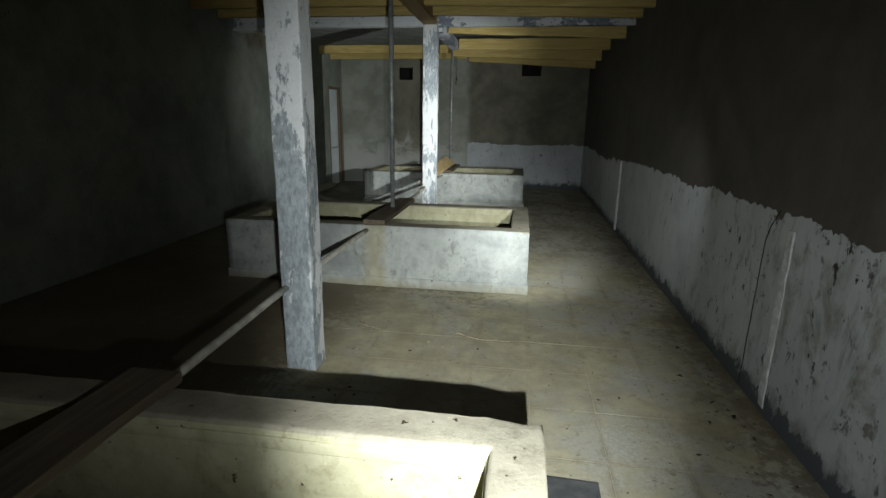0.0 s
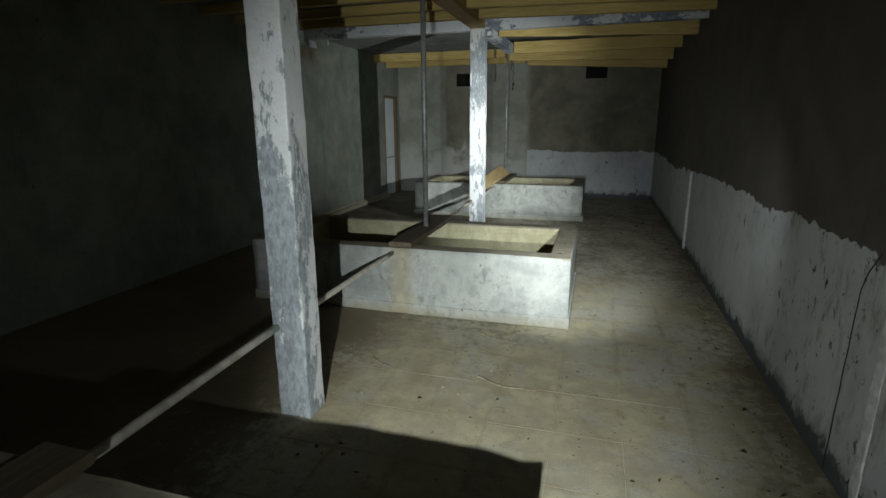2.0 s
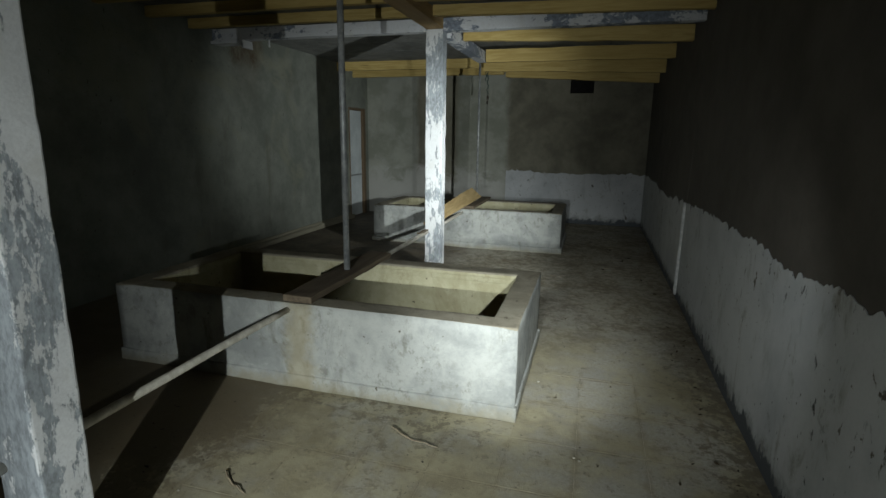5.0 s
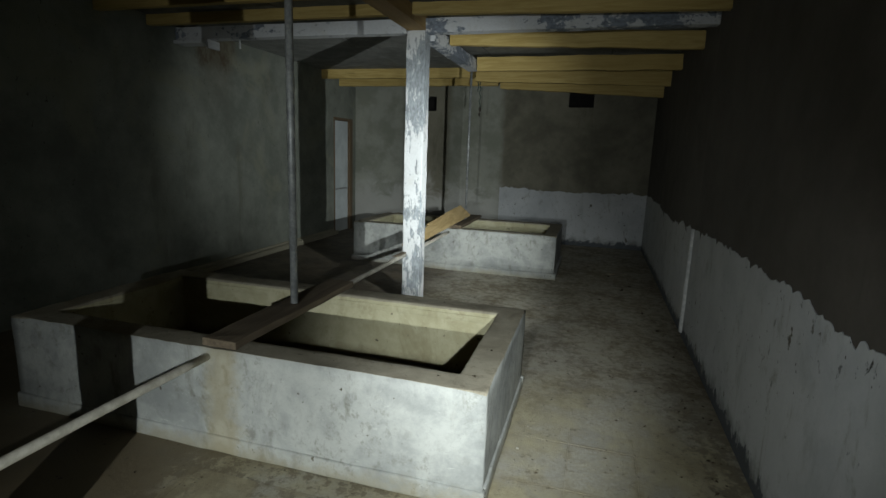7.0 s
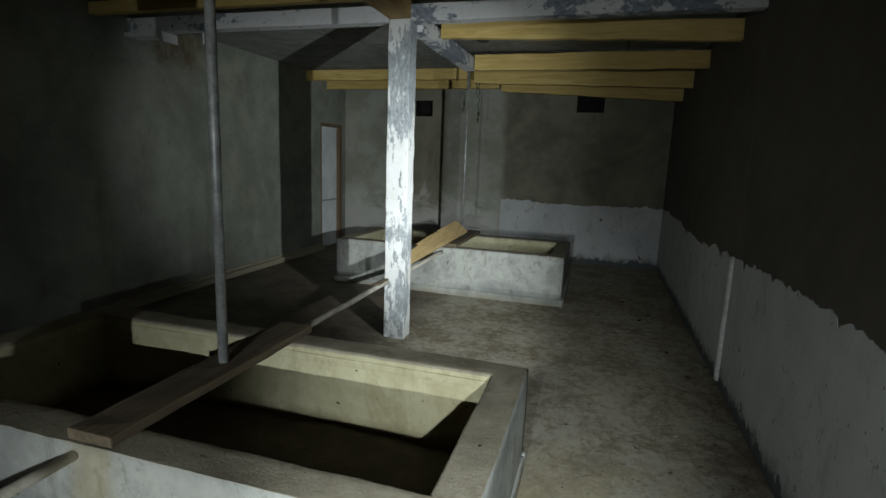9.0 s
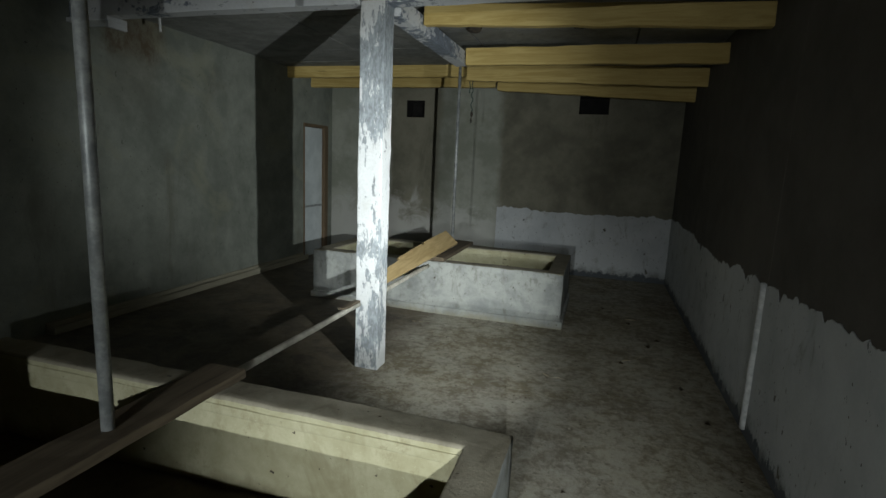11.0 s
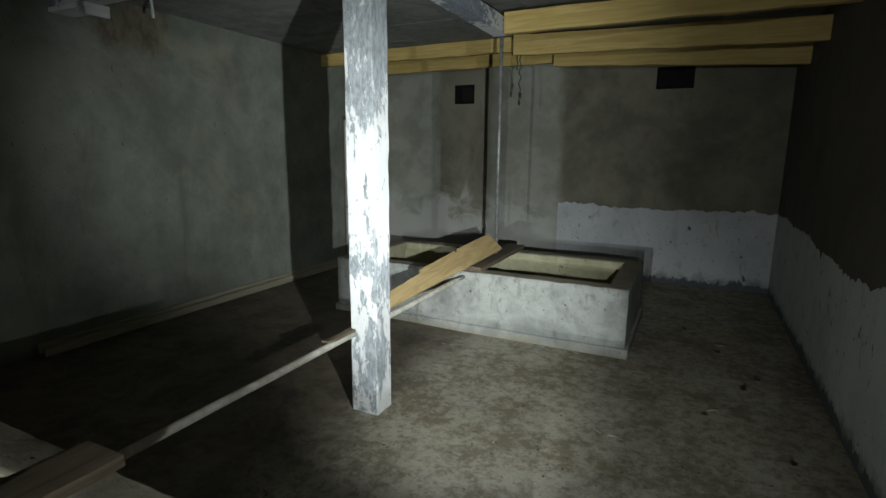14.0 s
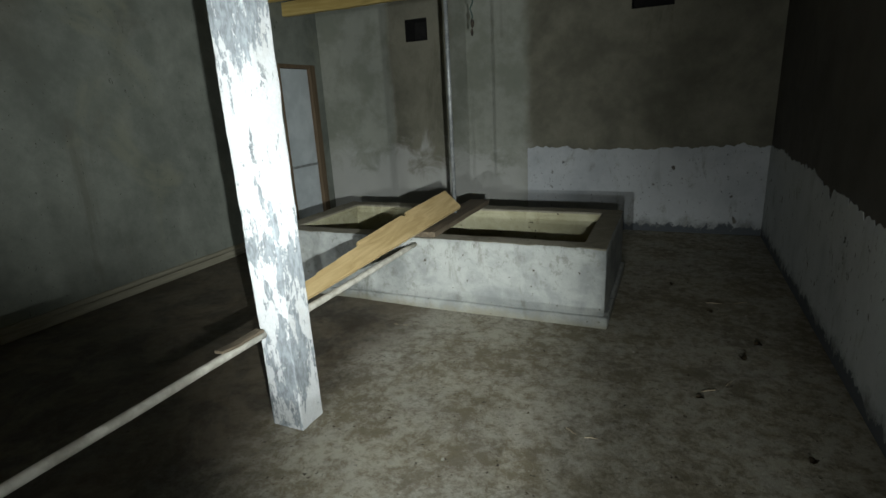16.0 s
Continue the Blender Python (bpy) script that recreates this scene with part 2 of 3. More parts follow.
def make_concrete(name, dark, light, stain, streak):
    k = Mat(name, 0.85)
    big, mid, fine = k.noise(1.5, 6, 0.65, warp=0.8), k.noise(8, 7, 0.65, warp=0.4), k.noise(80, 5, 0.7)
    col = k.mix(k.ramp(k.math("ADD", k.math("MULTIPLY", big, 0.6), k.math("MULTIPLY", mid, 0.4)), 0.38, 0.62), dark, light)
    col = k.mix(k.math("MULTIPLY", k.ramp(k.noise(3.2, 7, 0.7, (1, 1, 0.4), 1.0, 8), 0.55, 0.68), streak), col, stain)
    col = k.mix(k.math("MULTIPLY", k.ramp(fine, 0.5, 0.72), 0.35), col, dark)
    grime = k.math("MULTIPLY", k.ramp(k.noise(19, 8, 0.76, (1, 1, 0.8), 0.2, 13), 0.50, 0.64), k.ramp(k.noise(2.4, 4, 0.6, shift=15), 0.40, 0.62))
    col = k.mix(k.math("MULTIPLY", grime, 0.55), col, stain)
    scrape = k.ramp(k.noise(40, 5, 0.7, (0.5, 0.5, 1.2), 0.3, 21), 0.64, 0.70)
    col = k.mix(k.math("MULTIPLY", scrape, 0.4), col, tuple(min(0.8, v * 1.3) for v in light))
    specks = k.ramp(k.noise(30, 3, 0.5, shift=2), 0.70, 0.74)
    col = k.mix(specks, col, (0.07, 0.06, 0.04))
    return k, col, k.math("ADD", k.math("MULTIPLY", mid, 0.7), k.math("MULTIPLY", fine, 0.4))


k, col, h = make_concrete("basin_render", (0.24, 0.255, 0.25), (0.41, 0.425, 0.405), (0.14, 0.14, 0.11), 0.75)
w = k.noise(9, 6, 0.7)
middle = k.math("MULTIPLY", band(k, 0, -1.27, -1.10, 0.06, w), k.ramp(k.axis(1), 7.0, 6.0))
col = k.mix(k.math("MULTIPLY", middle, 0.45), col, (0.34, 0.28, 0.13))
foot = k.ramp(k.math("ADD", k.axis(2), k.math("MULTIPLY", w, 0.2)), 0.20, 0.10)
col = k.mix(k.math("MULTIPLY", foot, 0.6), col, (0.28, 0.25, 0.16))
MAT_BASIN = k.done(col, h, 0.35, 0.008)
k, col, h = make_concrete("basin_rim", (0.22, 0.20, 0.15), (0.34, 0.315, 0.245), (0.15, 0.13, 0.09), 0.6)
MAT_RIM = k.done(col, h, 0.5, 0.01)
k, col, h = make_concrete("basin_lining", (0.34, 0.32, 0.20), (0.47, 0.45, 0.31), (0.24, 0.21, 0.12), 0.5)
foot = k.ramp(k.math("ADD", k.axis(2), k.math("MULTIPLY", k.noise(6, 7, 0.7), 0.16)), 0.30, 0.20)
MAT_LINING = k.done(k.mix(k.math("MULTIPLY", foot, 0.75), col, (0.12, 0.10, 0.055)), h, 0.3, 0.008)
k, col, h = make_concrete("basin_silt", (0.06, 0.048, 0.03), (0.11, 0.088, 0.055), (0.04, 0.03, 0.02), 0.5)
MAT_SILT = k.done(col, h, 0.7, 0.02)

k, col, h = make_concrete("ceiling_boards", (0.14, 0.145, 0.137), (0.23, 0.235, 0.222), (0.09, 0.088, 0.078), 0.5)
MAT_CEIL = k.done(col, h, 0.4, 0.01)


def make_peeling(name, cover, stretch, under=(0.20, 0.215, 0.22), paint=(0.70, 0.71, 0.69)):
    """White limewash flaking off a grey ground: broad worn zones, small flakes within them."""
    k = Mat(name, 0.8)
    zone = k.noise(1.6, 3, 0.55, stretch, 0.2, 3)
    small = k.noise(13, 9, 0.74, stretch, 0.15)
    fine = k.noise(90, 5, 0.7)
    flake = k.math("ADD", k.math("MULTIPLY", small, 0.42), k.math("MULTIPLY", zone, 0.58))
    on = k.ramp(flake, cover - 0.008, cover + 0.008)
    thin = k.ramp(k.noise(30, 8, 0.75, stretch, 0.2, 11), 0.36, 0.62)
    grey = k.mix(thin, under, tuple(v * 1.8 for v in under))
    white = k.mix(k.ramp(fine, 0.3, 0.75), paint, tuple(v * 0.85 for v in paint))
    white = k.mix(k.math("MULTIPLY", k.ramp(k.noise(5, 7, 0.7, shift=5), 0.5, 0.7), 0.35), white, (0.45, 0.44, 0.40))
    col = k.mix(on, grey, white)
    gone = k.math("MULTIPLY", k.ramp(k.noise(11, 7, 0.68, stretch, 0.3, 6), 0.60, 0.63), k.ramp(k.noise(1.7, 3, 0.5, shift=2), 0.44, 0.60))
    col = k.mix(gone, col, under)
    hole = k.ramp(k.noise(26, 4, 0.6, (1, 1, 1), 0.3, 9), 0.72, 0.74)
    col = k.mix(hole, col, (0.08, 0.08, 0.075))
    return k.done(col, k.math("ADD", k.math("MULTIPLY", on, 0.6), k.math("MULTIPLY", fine, 0.4)), 0.5, 0.003)


MAT_COLUMN = make_peeling("flaking_column_paint", 0.492, (1.5, 1.5, 0.6), (0.19, 0.21, 0.225), (0.66, 0.68, 0.69))
MAT_BEAM = make_peeling("flaking_beam_paint", 0.468, (0.8, 0.8, 1.2), (0.13, 0.15, 0.18), (0.62, 0.64, 0.66))


def make_wood(name, dark, light, stretch, rough=0.75):
    k = Mat(name, rough)
    grain = k.noise(16, 7, 0.65, stretch, 0.8)
    broad = k.noise(2.0, 4, 0.6, stretch, 0.4, 3)
    col = k.mix(k.ramp(grain, 0.3, 0.7), dark, light)
    col = k.mix(k.math("MULTIPLY", k.ramp(broad, 0.45, 0.7), 0.5), col, dark)
    knots = k.ramp(k.noise(7, 3, 0.5, stretch, 0.2, 9), 0.70, 0.76)
    col = k.mix(knots, col, tuple(v * 0.35 for v in dark))
    return k.done(col, grain, 0.35, 0.004)


MAT_JOIST = make_wood("yellow_pine_x", (0.40, 0.285, 0.085), (0.56, 0.43, 0.165), (0.12, 1.5, 1.5))
MAT_LONG = make_wood("yellow_pine_y", (0.24, 0.155, 0.06), (0.36, 0.245, 0.10), (1.5, 0.12, 1.5))
MAT_PLANK = make_wood("old_brown_plank", (0.085, 0.064, 0.042), (0.17, 0.135, 0.09), (1.5, 0.1, 1.5), 0.85)
MAT_BOARD = make_wood("pale_loose_board", (0.42, 0.30, 0.13), (0.60, 0.45, 0.23), (1.5, 0.1, 1.2))
MAT_LEDGE = make_wood("pale_skirting", (0.22, 0.205, 0.15), (0.35, 0.33, 0.255), (1.5, 0.1, 1.5))
MAT_JAMB = make_wood("brown_jamb", (0.10, 0.07, 0.04), (0.17, 0.118, 0.07), (1.5, 1.5, 0.12))


def make_plain(name, dark, light, scale, rough, metal=0.0):
    k = Mat(name, rough, metal)
    n = k.noise(scale, 6, 0.65)
    return k.done(k.mix(k.ramp(n, 0.35, 0.65), dark, light), n, 0.2, 0.003)


MAT_ZINC = make_plain("dull_zinc_pipe", (0.22, 0.235, 0.24), (0.38, 0.40, 0.40), 18, 0.5, 0.35)
MAT_PVC = make_plain("dusty_white_pipe", (0.42, 0.40, 0.34), (0.62, 0.60, 0.53), 14, 0.6)
MAT_CONDUIT = make_plain("limewashed_conduit", (0.44, 0.46, 0.47), (0.66, 0.67, 0.67), 22, 0.8)
MAT_DOOR = make_plain("pale_blue_door_paint", (0.50, 0.55, 0.57), (0.62, 0.67, 0.69), 3, 0.6)
MAT_IRON = make_plain("rusty_iron", (0.03, 0.028, 0.024), (0.08, 0.062, 0.045), 30, 0.8, 0.3)
MAT_CORD = make_plain("dark_green_cord", (0.02, 0.045, 0.04), (0.04, 0.075, 0.065), 40, 0.85)
# near-black base colour puts the shade of the openings into the surface
MAT_HOLE = make_plain("shaft_shade", (0.006, 0.0055, 0.005), (0.012, 0.011, 0.010), 10, 0.95)
MAT_SLATE = make_plain("dark_slate", (0.05, 0.052, 0.055), (0.085, 0.086, 0.09), 12, 0.7)
MAT_LEAF = make_plain("dead_leaf", (0.035, 0.026, 0.014), (0.09, 0.065, 0.035), 30, 0.85)
MAT_TWIG = make_plain("dry_twig", (0.16, 0.125, 0.08), (0.36, 0.30, 0.21), 25, 0.85)
MAT_CHIP = make_plain("pale_rubble", (0.24, 0.23, 0.19), (0.40, 0.385, 0.33), 25, 0.9)


# ---- mesh helpers ----
def mesh_object(name, bm, material, parent=None, label="", smooth=False):
    me = bpy.data.meshes.new(name)
    bmesh.ops.recalc_face_normals(bm, faces=bm.faces)
    if smooth:
        for f in bm.faces:
            f.smooth = True
    bm.to_mesh(me)
    bm.free()
    for m in (material if isinstance(material, (list, tuple)) else [material]):
        me.materials.append(m)
    ob = new(name, me)
    if parent is not None:
        ob.parent = parent
    if label:
        tagged(ob, label)
    return ob


def part(name, bm, material, parent, label="", smooth=False):
    return mesh_object(name, bm, material, parent, label, smooth)


def thing(name, label, category, group="", kind="", at=(0, 0, 0)):
    ob = new(name)
    ob.empty_display_size = 0.1
    ob.location = at
    return tagged(ob, label, category, group, kind)


def box(bm, x0, x1, y0, y1, z0, z1, bevel=0.0, segments=2):
    made = bmesh.ops.create_cube(bm, size=1.0)["verts"]
    for v in made:
        v.co = Vector(((x0 + x1) / 2 + v.co.x * (x1 - x0), (y0 + y1) / 2 + v.co.y * (y1 - y0), (z0 + z1) / 2 + v.co.z * (z1 - z0)))
    if bevel:
        edges = list({e for v in made for e in v.link_edges})
        bmesh.ops.bevel(bm, geom=edges, offset=bevel, segments=segments, affect="EDGES", profile=0.6)
    return bm


def chop(bm, axis, step):
    """Cut a mesh into slices so that it can be roughened."""
    vals = [v.co[axis] for v in bm.verts]
    lo, hi = min(vals), max(vals)
    n = max(1, int((hi - lo) / step))
    normal = Vector((0, 0, 0))
    normal[axis] = 1
    for i in range(1, n):
        p = Vector((0, 0, 0))
        p[axis] = lo + (hi - lo) * i / n
        bmesh.ops.bisect_plane(bm, geom=bm.verts[:] + bm.edges[:] + bm.faces[:], plane_co=p, plane_no=normal)


def rough_up(bm, amount, scale, seed=0.0):
    for v in bm.verts:
        v.co += noise.noise_vector(v.co * scale + Vector((seed, seed * 2, seed * 3))) * amount
    return bm


def tube(bm, a, b, r, sides=14):
    a, b = Vector(a), Vector(b)
    d = b - a
    m = Matrix.Translation((a + b) / 2) @ d.to_track_quat("Z", "Y").to_matrix().to_4x4()
    bmesh.ops.create_cone(bm, cap_ends=True, segments=sides, radius1=r, radius2=r, depth=d.length, matrix=m)
    return bm


# ---- the room ----
XR, XL, YF, YB, ZC = 1.285, -3.82, 11.08, -1.6, 2.70
T = 0.25


def wall(name, axis, at, out, lo, hi, top, holes, material, label):
    """A wall with real thickness in the plane axis = at, which reaches out by T; holes are (u0, u1, z0, z1)."""
    us = sorted({lo, hi, *[v for h in holes for v in h[:2]]})
    zs = sorted({-0.05, top, *[v for h in holes for v in h[2:]]})
    bm = bmesh.new()
    for u0, u1 in zip(us, us[1:]):
        for z0, z1 in zip(zs, zs[1:]):
            mid = ((u0 + u1) / 2, (z0 + z1) / 2)
            if any(h[0] < mid[0] < h[1] and h[2] < mid[1] < h[3] for h in holes):
                continue
            a, b = sorted((at, at + out))
            if axis == "x":
                box(bm, a, b, u0, u1, z0, z1)
            else:
                box(bm, u0, u1, a, b, z0, z1)
    bmesh.ops.remove_doubles(bm, verts=bm.verts, dist=1e-4)
    return tagged(mesh_object(name, bm, material), label, "wall", kind="structure")


VENTS = [(-0.045, 0.345, 2.26, 2.50), (-2.565, -2.28, 2.175, 2.42)]
DOOR = (10.26, 10.90, 0.0, 1.99)
wall("wall_north", "y", YF, T, XL - T, XR + T, 2.95, VENTS, MAT_FAR, "stained grey plaster end wall with patches of limewash")
wall("wall_south", "y", YB, -T, XL - T, XR + T, 2.95, [], MAT_LEFT, "plain grey plaster end wall")
wall("wall_east", "x", XR, T, YB, YF, 2.95, [], MAT_RIGHT, "dark bare plaster wall above a whitewashed dado")
wall("wall_west", "x", XL, -T, YB, YF, 2.95, [DOOR], MAT_LEFT, "grey-green plaster wall with specks and a rust stain")

bm = box(bmesh.new(), XL - T, XR + T, YB - T, YF + T, -0.16, -0.0011)
bmesh.ops.subdivide_edges(bm, edges=[e for e in bm.edges if abs(e.verts[0].co.z - e.verts[1].co.z) < 0.01], cuts=110, use_grid_fill=True)
for v in bm.verts:
    if v.co.z > -0.05:
        rise = 0.016 * min(1.0, max(0.0, (v.co.y - 4.8) / 1.6)) + 0.014 * min(1.0, max(0.0, (-1.2 - v.co.x) / 0.6))
        v.co.z += rise + 0.0009 * noise.noise(v.co * 2.5) + 0.0006 * noise.noise(v.co * 9)
tagged(mesh_object("floor", bm, MAT_FLOOR, smooth=True), "muddy screed floor with trodden dirt over cement tiles", "floor", kind="structure")

# the ceiling: boarded concrete with joints between the casting boards
bm = bmesh.new()
y = YB
row = 0
while y < YF - 0.01:
    y1 = min(y + 0.62, YF)
    x = XL
    while x < XR - 0.01:
        x1 = min(x + 1.45, XR)
        dz = 0.004 * noise.noise(Vector((x * 3, y * 3, 1)))
        box(bm, x + 0.007, x1 - 0.007, y + 0.004, y1 - 0.004, ZC + dz, ZC + 0.1)
        x = x1
    y = y1
box(bm, XL - T, XR + T, YB - T, YF + T, ZC + 0.08, ZC + 0.22)
tagged(mesh_object("ceiling", bm, MAT_CEIL), "grey board-marked concrete ceiling", "ceiling", kind="structure")


def dado(name, axis, at, inward, lo, hi, height, seed, label):
    """A coat of whitewash, 4 mm thick, whose upper edge is ragged."""
    bm = bmesh.new()
    n = int((hi - lo) / 0.018)
    rows = []
    for i in range(n + 1):
        u = lo + (hi - lo) * i / n
        wave = 0.05 * noise.noise(Vector((u * 1.3, seed, 0))) + 0.035 * noise.noise(Vector((u * 5, seed, 2))) + 0.022 * noise.noise(Vector((u * 17, seed, 4))) + 0.012 * noise.noise(Vector((u * 45, seed, 7)))
        bite = 0.16 * max(0.0, noise.noise(Vector((u * 7.5, seed, 11))) - 0.22) + 0.10 * max(0.0, noise.noise(Vector((u * 19, seed, 13))) - 0.3)
        top = height(u) + wave + 0.012 - (bite if axis == "x" else 0.25 * bite)
        col = []
        for z, off in ((0.0, 0.004), (top * 0.5, 0.004), (top, 0.004), (top + 0.002, -0.004)):
            d = at + inward * off
            col.append(bm.verts.new((d, u, z) if axis == "x" else (u, d, z)))
        rows.append(col)
    for a, b in zip(rows, rows[1:]):
        for j in range(3):
            bm.faces.new((a[j], b[j], b[j + 1], a[j + 1]))
    return tagged(mesh_object(name, bm, MAT_DADO), label, "wall paint", kind="structure")


dado("trim_dado_east", "x", XR, -1, YB, YF - 0.005, lambda u: 1.015 - 0.010 * u if u < 6 else 0.955 - 0.045 * (u - 6) if u < 8 else 0.865 + 0.012 * (u - 8), 3.1, "chipped whitewash dado with a ragged upper edge")
dado("trim_dado_north", "y", YF, -1, -1.10, XR - 0.005, lambda u: 0.90, 8.7, "thick whitewash patch with a ragged upper edge")

# vents: shafts behind the openings, their inner shade coloured in near-black, each with a thin frame
for n, (x0, x1, z0, z1) in enumerate(VENTS):
    vent = thing("wall_vent", "dark square ventilation opening under the ceiling", "vent", "vents", "", ((x0 + x1) / 2, YF, z0))
    bm = bmesh.new()
    box(bm, x0 - 0.05, x1 + 0.05, YF + T, YF + T + 0.05, z0 - 0.05, z1 + 0.05)
    ob = part("shaft_back", bm, MAT_HOLE, vent)
    ob.matrix_parent_inverse = Matrix.Translation(vent.location).inverted()
    bm = bmesh.new()
    for q in ((x0, x0 + 0.006, z0, z1), (x1 - 0.006, x1, z0, z1), (x0 + 0.006, x1 - 0.006, z0, z0 + 0.006), (x0 + 0.006, x1 - 0.006, z1 - 0.006, z1)):
        box(bm, q[0], q[1], YF + 0.003, YF + T, q[2], q[3])
    ob = part("shaft_lining", bm, MAT_HOLE, vent)
    ob.matrix_parent_inverse = Matrix.Translation(vent.location).inverted()

# the door in the west wall
y0, y1, z0, z1 = DOOR
door = tagged(new("door_1"), "closed pale blue painted door in a brown wooden frame", "door", kind="structure")
bm = box(bmesh.new(), XL - 0.07, XL - 0.03, y0 + 0.01, y1 - 0.075, 0.02, z1 - 0.04, 0.004)
leaf = part("door_leaf", bm, MAT_DOOR, door)
bm = bmesh.new()
box(bm, XL - 0.03, XL - 0.022, y0 + 0.012, y1 - 0.078, 0.77, 0.80, 0.002)
part("rail_strip", bm, MAT_ZINC, leaf, "thin grey strip across the door")
for a, b in ((y0 - 0.012, y0 + 0.008), (y1 - 0.07, y1 + 0.03)):
    part("door_jamb", box(bmesh.new(), XL - 0.12, XL + 0.016, a, b, 0.0, z1 + 0.01, 0.005), MAT_JAMB, door)
part("door_head", box(bmesh.new(), XL - 0.12, XL + 0.012, y0 + 0.009, y1 - 0.072, z1 - 0.035, z1 + 0.008, 0.004), MAT_JAMB, door)
part("back_panel", box(bmesh.new(), XL - T - 0.04, XL - T + 0.02, y0 - 0.1, y1 + 0.1, -0.05, z1 + 0.1), MAT_HOLE, door)


# ---- basins ----
def basin(y0, y1, x0=-2.54, x1=0.11, h=0.54, rim=0.155, seed=0.0):
    """A rendered brick basin with a plinth and silt in the bottom."""
    out = 0.025 if y0 > 8 else 0.011
    ob = thing("soaking_basin", "long rendered concrete basin with a yellowed lining", "basin", "basins", "", ((x0 + x1) / 2, y0, 0))
    back = Matrix.Translation(ob.location).inverted()
    bm = bmesh.new()
    xs = [x0, x0 + rim, x1 - rim, x1]
    ys = [y0, y0 + rim, y1 - rim, y1]
    bays = ((1, 1),)
    step = 0.055
    for i in range(3):
        for j in range(3):
            if (i, j) not in bays:
                vs = [bm.verts.new((x, y, h)) for x, y in ((xs[i], ys[j]), (xs[i + 1], ys[j]), (xs[i + 1], ys[j + 1]), (xs[i], ys[j + 1]))]
                bm.faces.new(vs).material_index = 1
    bmesh.ops.remove_doubles(bm, verts=bm.verts, dist=1e-4)
    rims = [e for e in bm.edges if len(e.link_faces) == 1]
    made = bmesh.ops.extrude_edge_only(bm, edges=rims)["geom"]
    for v in [g for g in made if isinstance(g, bmesh.types.BMVert)]:
        v.co.z = 0.0
    for f in bm.faces:
        c = f.calc_center_median()
        if c.z < h - 0.01:
            outer = c.x < x0 + 0.01 or c.x > x1 - 0.01 or c.y < y0 + 0.01 or c.y > y1 - 0.01
            f.material_index = 0 if outer else 2
    sharp = [e for e in bm.edges if len(e.link_faces) == 2 and e.calc_face_angle() > 1]
    bmesh.ops.bevel(bm, geom=sharp, offset=0.014, segments=3, affect="EDGES", profile=0.5)
    for f in bm.faces:
        if f.calc_center_median().z > h - 0.016:
            f.material_index = 1
    for axis in (0, 1, 2):
        chop(bm, axis, step)
    rough_up(bm, 0.0035, 4, seed)
    rough_up(bm, 0.003, 24, seed)
    for v in bm.verts:
        near = min(abs(v.co.x - x0), abs(v.co.x - x1), abs(v.co.y - y0), abs(v.co.y - y1))
        if v.co.z > h - 0.03 and near < 0.03:
            v.co.z -= 0.010 * max(0.0, noise.noise(v.co * 11 + Vector((seed, 3, 0))))
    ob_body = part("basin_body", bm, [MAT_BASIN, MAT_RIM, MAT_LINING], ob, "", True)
    ob_body.matrix_parent_inverse = back
    bm = bmesh.new()
    for q in ((x0 - out, x1 + out, y0 - out, y0 + 0.03), (x0 - out, x1 + out, y1 - 0.03, y1 + out), (x0 - out, x0 + 0.03, y0 + 0.03, y1 - 0.03), (x1 - 0.03, x1 + out, y0 + 0.03, y1 - 0.03)):
        box(bm, *q, 0.0, 0.09, 0.010)
    for axis in (0, 1):
        chop(bm, axis, 0.12)
    rough_up(bm, 0.006, 6, seed + 4)
    lip = bmesh.new()
    for q in ((xs[1] + 0.007, xs[2] - 0.007, ys[2] - 0.007, ys[2] + 0.01), (xs[1] - 0.01, xs[1] + 0.006, ys[1] + 0.002, ys[2] + 0.01), (xs[2] - 0.006, xs[2] + 0.01, ys[1] + 0.002, ys[2] + 0.01)):
        box(lip, *q, h - 0.075, h - 0.035, 0.003)
    for axis in (0, 1):
        chop(lip, axis, 0.1)
    rough_up(lip, 0.003, 7, seed + 2)
    p = part("inner_lip", lip, MAT_LINING, ob, "", True)
    p.matrix_parent_inverse = back
    p = part("plinth", bm, MAT_BASIN, ob, "", True)
    p.matrix_parent_inverse = back
    for a, b in ((1, 2),):
        bm = box(bmesh.new(), xs[a] - 0.02, xs[b] + 0.02, ys[1] - 0.02, ys[2] + 0.02, -0.005, 0.125)
        for axis in (0, 1):
            chop(bm, axis, 0.06)
        for v in bm.verts:
            if v.co.z > 0.1:
                v.co.z += 0.02 * noise.noise(v.co * 4 + Vector((seed, 0, 0))) + 0.01 * noise.noise(v.co * 16)
        p = part("silt", bm, MAT_SILT, ob, "dark silt in the bottom", True)
        p.matrix_parent_inverse = back
    return ob


BASINS = ((0.21, 1.44), (4.17, 5.395), (8.44, 9.635))
for n, (a, b) in enumerate(BASINS):
    basin(a, b, x0=-2.54 if n < 2 else -2.565, x1=0.112 if n < 2 else 0.078, h=0.54 if n < 2 else 0.545, seed=n * 3.7)
    bm = box(bmesh.new(), -1.285, -1.095, a + 0.005, b + 0.03, 0.546 if n < 2 else 0.551, 0.586 if n < 2 else 0.591, 0.006)
    chop(bm, 1, 0.1)
    rough_up(bm, 0.005, 7, n)
    tagged(mesh_object("center_plank", bm, MAT_PLANK), "weathered brown plank laid across the middle of a basin", "plank", "planks across the basins")


